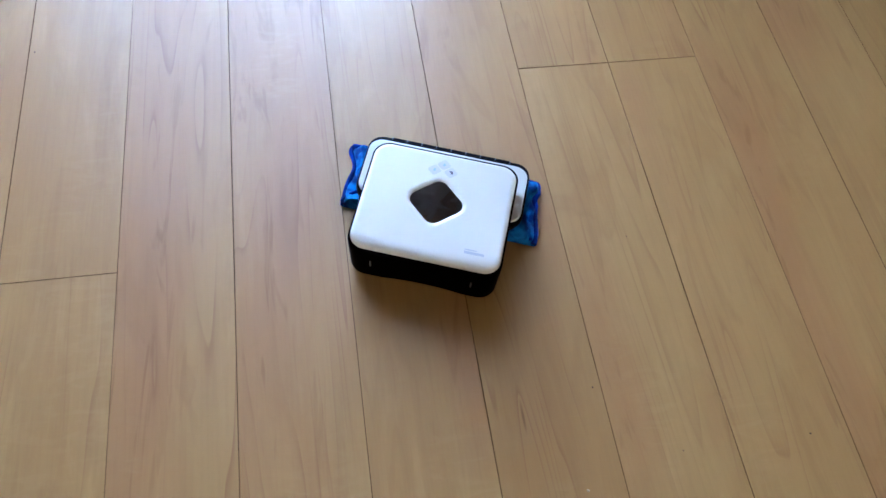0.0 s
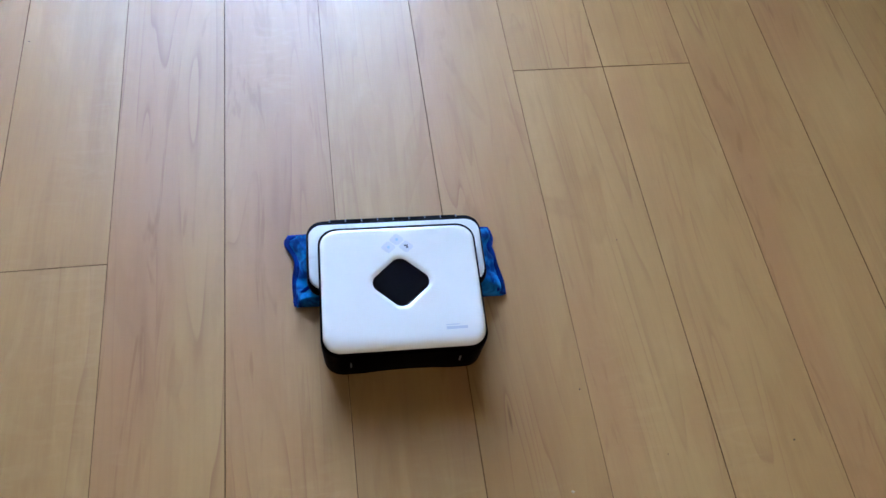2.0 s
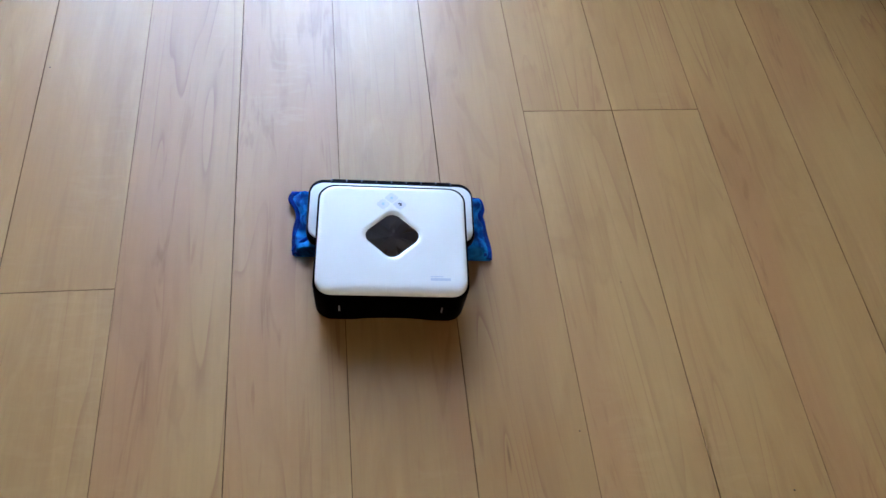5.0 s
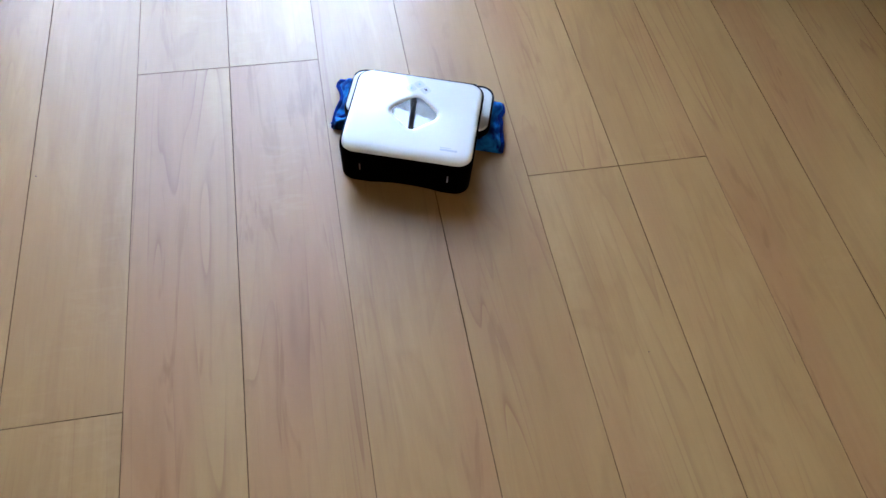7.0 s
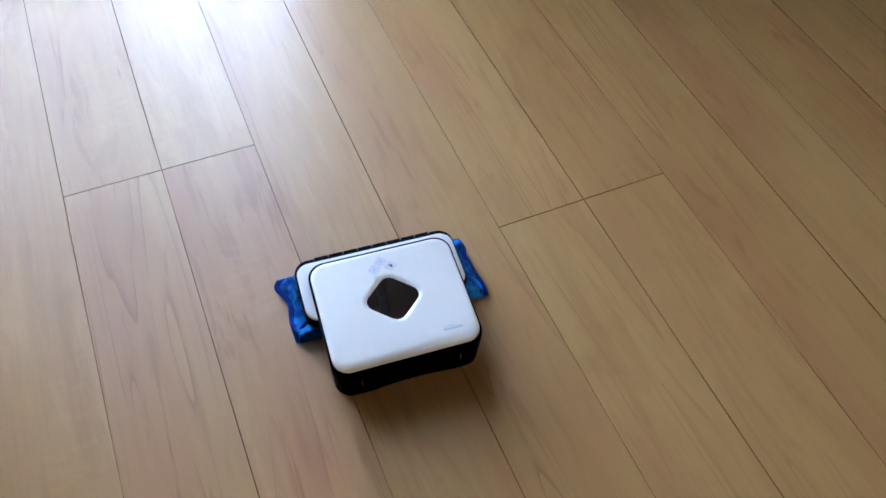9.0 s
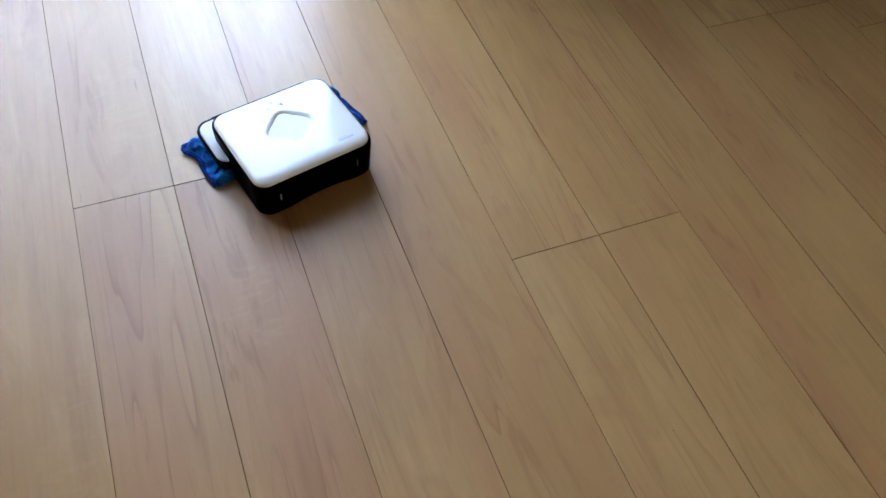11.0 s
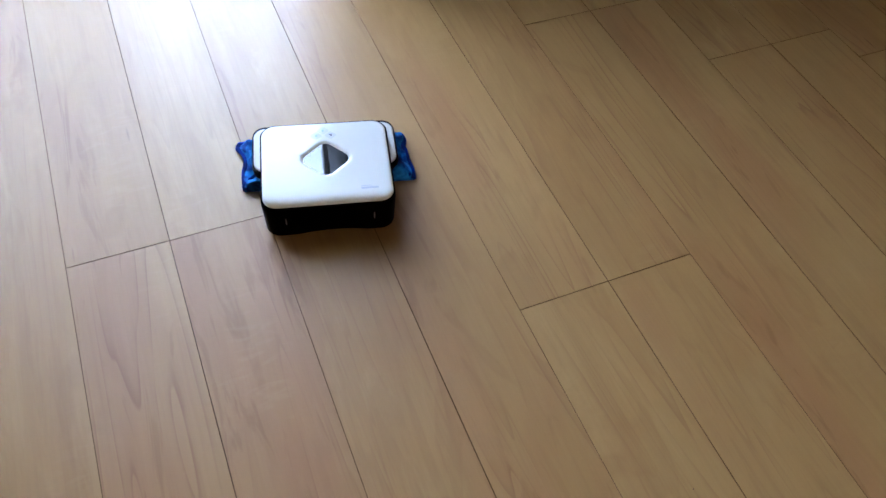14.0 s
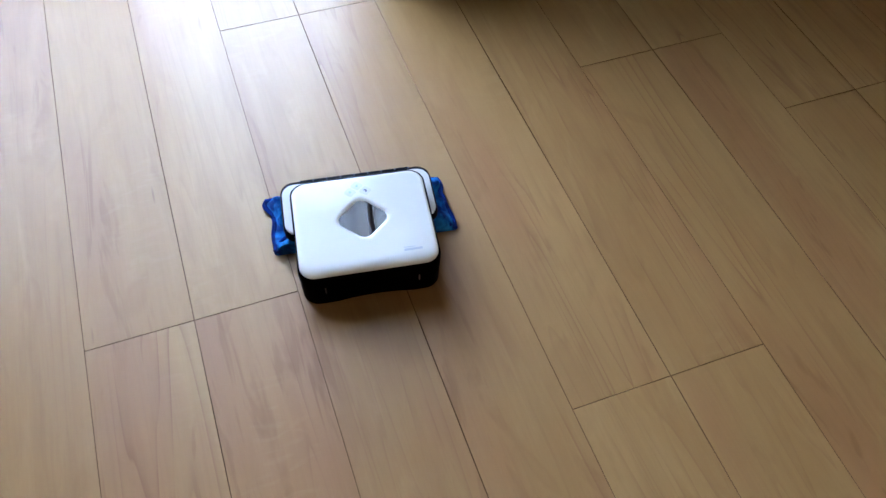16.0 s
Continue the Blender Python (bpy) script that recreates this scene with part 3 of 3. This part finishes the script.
def bucket(x, y):
    ob = tagged(new("bucket"), "glossy green plastic bucket standing on the floor", "bucket")
    ob.matrix_basis = pose(x, y, 0)
    r0, r1, h = 0.074, 0.096, 0.20
    circ = lambda r: [(r * math.cos(2 * math.pi * k / 48), r * math.sin(2 * math.pi * k / 48)) for k in range(48)]
    bm = bmesh.new()
    loft(bm, [(circ(r0 - 0.004), 0.0), (circ(r0), 0.004), (circ(r1), h), (circ(r1 + 0.004), h + 0.003), (circ(r1 + 0.004), h + 0.008), (circ(r1 - 0.002), h + 0.008), (circ(r0 - 0.003), 0.006)])
    part("body", bm, GREEN, ob)


def towel(x, y):
    """A folded dark red cloth beside the bucket."""
    bm = bmesh.new()
    box(bm, -0.032, 0.032, -0.020, 0.020, 0.0, 0.014, 0.005, 3)
    bmesh.ops.subdivide_edges(bm, edges=[e for e in bm.edges if e.calc_length() > 0.015], cuts=4, use_grid_fill=True)
    for v in bm.verts:
        if v.co.z > 0.004:
            v.co.z += 0.004 * noise.noise(v.co * 45)
    ob = part("folded_towel", bm, RED)
    ob.matrix_basis = pose(x, y, 0, 0, 0, -12)
    tagged(ob, "dark red folded towel beside the bucket", "towel")


def bit(name, label, mat, x, y, r):
    """A crumb or speck that lies on the floor."""
    bm = bmesh.new()
    bmesh.ops.create_icosphere(bm, subdivisions=2, radius=r)
    for v in bm.verts:
        v.co += v.co * 0.5 * noise.noise(v.co * 400 + Vector((x * 9, y * 9, 0)))
        v.co.z = max(v.co.z * 0.6, -r * 0.35)
    ob = part(name, bm, mat)
    ob.matrix_basis = pose(x, y, r * 0.35)
    return tagged(ob, label, name, "litter on the floor")


def flooring(floor):
    """Strips in pairs, with a wide groove inside each panel and a fine joint round it."""
    k0, k1 = math.floor(ROOM_X0 / (2 * STRIP)), math.ceil(ROOM_X1 / (2 * STRIP))
    for k in range(k0, k1):
        joint = JOINTS.get(k, (k * 0.606 + 0.303) % PANEL)
        y = joint - PANEL * math.ceil((joint - ROOM_Y0) / PANEL)
        while y < WALL_Y + 0.02:
            lo, hi = max(y, ROOM_Y0), min(y + PANEL, WALL_Y + 0.02)
            y += PANEL
            if hi - lo < 0.01:
                continue
            for half in (0, 1):
                x = k * 2 * STRIP + half * STRIP
                outer, inner = 0.00022, 0.0004
                a = -STRIP / 2 + (inner if half else outer)
                b = STRIP / 2 - (outer if half else inner)
                ln = (hi - lo) / 2 - 0.0005
                bm = bmesh.new()
                f = 0.0003
                loft(bm, [([(a, -ln), (b, -ln), (b, ln), (a, ln)], -0.006), ([(a, -ln), (b, -ln), (b, ln), (a, ln)], -f), ([(a + f, -ln + f * 0.6), (b - f, -ln + f * 0.6), (b - f, ln - f * 0.6), (a + f, ln - f * 0.6)], 0.0)], cap_low=False)
                bm.normal_update()
                for face in bm.faces:
                    face.material_index = 0 if face.normal.z > 0.9 else 1
                part("plank", bm, WOOD, floor, smooth=False, at=pose(x + STRIP / 2, (lo + hi) / 2, 0)).data.materials.append(PLANK_EDGE)


# ---- the place ----
FLOOR = shell_of_room()
window()
added_window()
outside()
dimming_net()
cabinet()
bucket(0.0995, 0.973)
towel(0.216, 0.947)
for x, y, r in ((-0.011, -0.540, 0.0010), (-0.749, 0.103, 0.0012), (0.251, -0.635, 0.0012), (-0.055, 0.957, 0.0016), (0.082, -0.634, 0.0008), (0.093, -0.326, 0.0008)):
    bit("speck", "tiny dark speck of dirt on the floorboards", SPECK, x, y, r)
bit("crumb", "small pale crumb lying on the floorboards", CRUMB, -0.048, -0.665, 0.0020)
ROBOT = robot()
flooring(FLOOR)


def motions():
    rows = [
        (0, -0.1800, -0.2864, -20.2),
        (0.5, -0.2098, -0.3737, -12.8),
        (1, -0.2292, -0.4696, -5.8),
        (1.25, -0.2305, -0.4860, -5.2),
        (1.5, -0.2304, -0.4817, -4.9),
        (2, -0.2291, -0.4024, -1.7),
        (2.5, -0.2398, -0.2571, 5.2),
        (3, -0.2635, -0.1276, 11.4),
        (3.5, -0.2765, -0.0809, 13.5),
        (4, -0.2689, -0.1086, 11.3),
        (4.65, -0.2392, -0.2342, -0.5),
        (4.85, -0.2369, -0.2679, -3.3),
        (5.35, -0.2379, -0.2887, -4.7),
        (5.85, -0.2308, -0.2137, -7.6),
        (6.3, -0.2158, -0.0777, -12.2),
        (6.5, -0.2016, -0.0195, -13.9),
        (7, -0.1704, 0.0878, -18.7),
        (7.5, -0.1662, 0.1039, -19.0),
        (8, -0.1847, 0.0442, -15.6),
        (8.5, -0.2079, -0.0591, -8.3),
        (9, -0.2142, -0.1008, -5.7),
        (9.5, -0.2133, -0.0641, -4.5),
        (10, -0.2168, 0.0740, 1.0),
        (10.2, -0.2250, 0.1322, 5.5),
        (10.65, -0.2495, 0.2574, 11.4),
        (11.15, -0.2625, 0.3041, 13.5),
        (11.65, -0.2549, 0.2764, 11.3),
        (12.3, -0.2332, 0.1508, -0.5),
        (12.5, -0.2309, 0.1171, -3.3),
        (13, -0.2319, 0.0963, -4.7),
        (13.5, -0.2248, 0.1713, -7.6),
        (14, -0.1954, 0.3192, -14.0),
        (14.5, -0.1590, 0.4535, -18.3),
        (15, -0.1433, 0.4932, -20.3),
        (15.5, -0.1617, 0.4486, -16.5),
        (16, -0.1869, 0.3451, -8.8),
    ]
    walk(ROBOT, [(t, pose(x, y, 0, 0, 0, turn)) for t, x, y, turn in rows])


motions()
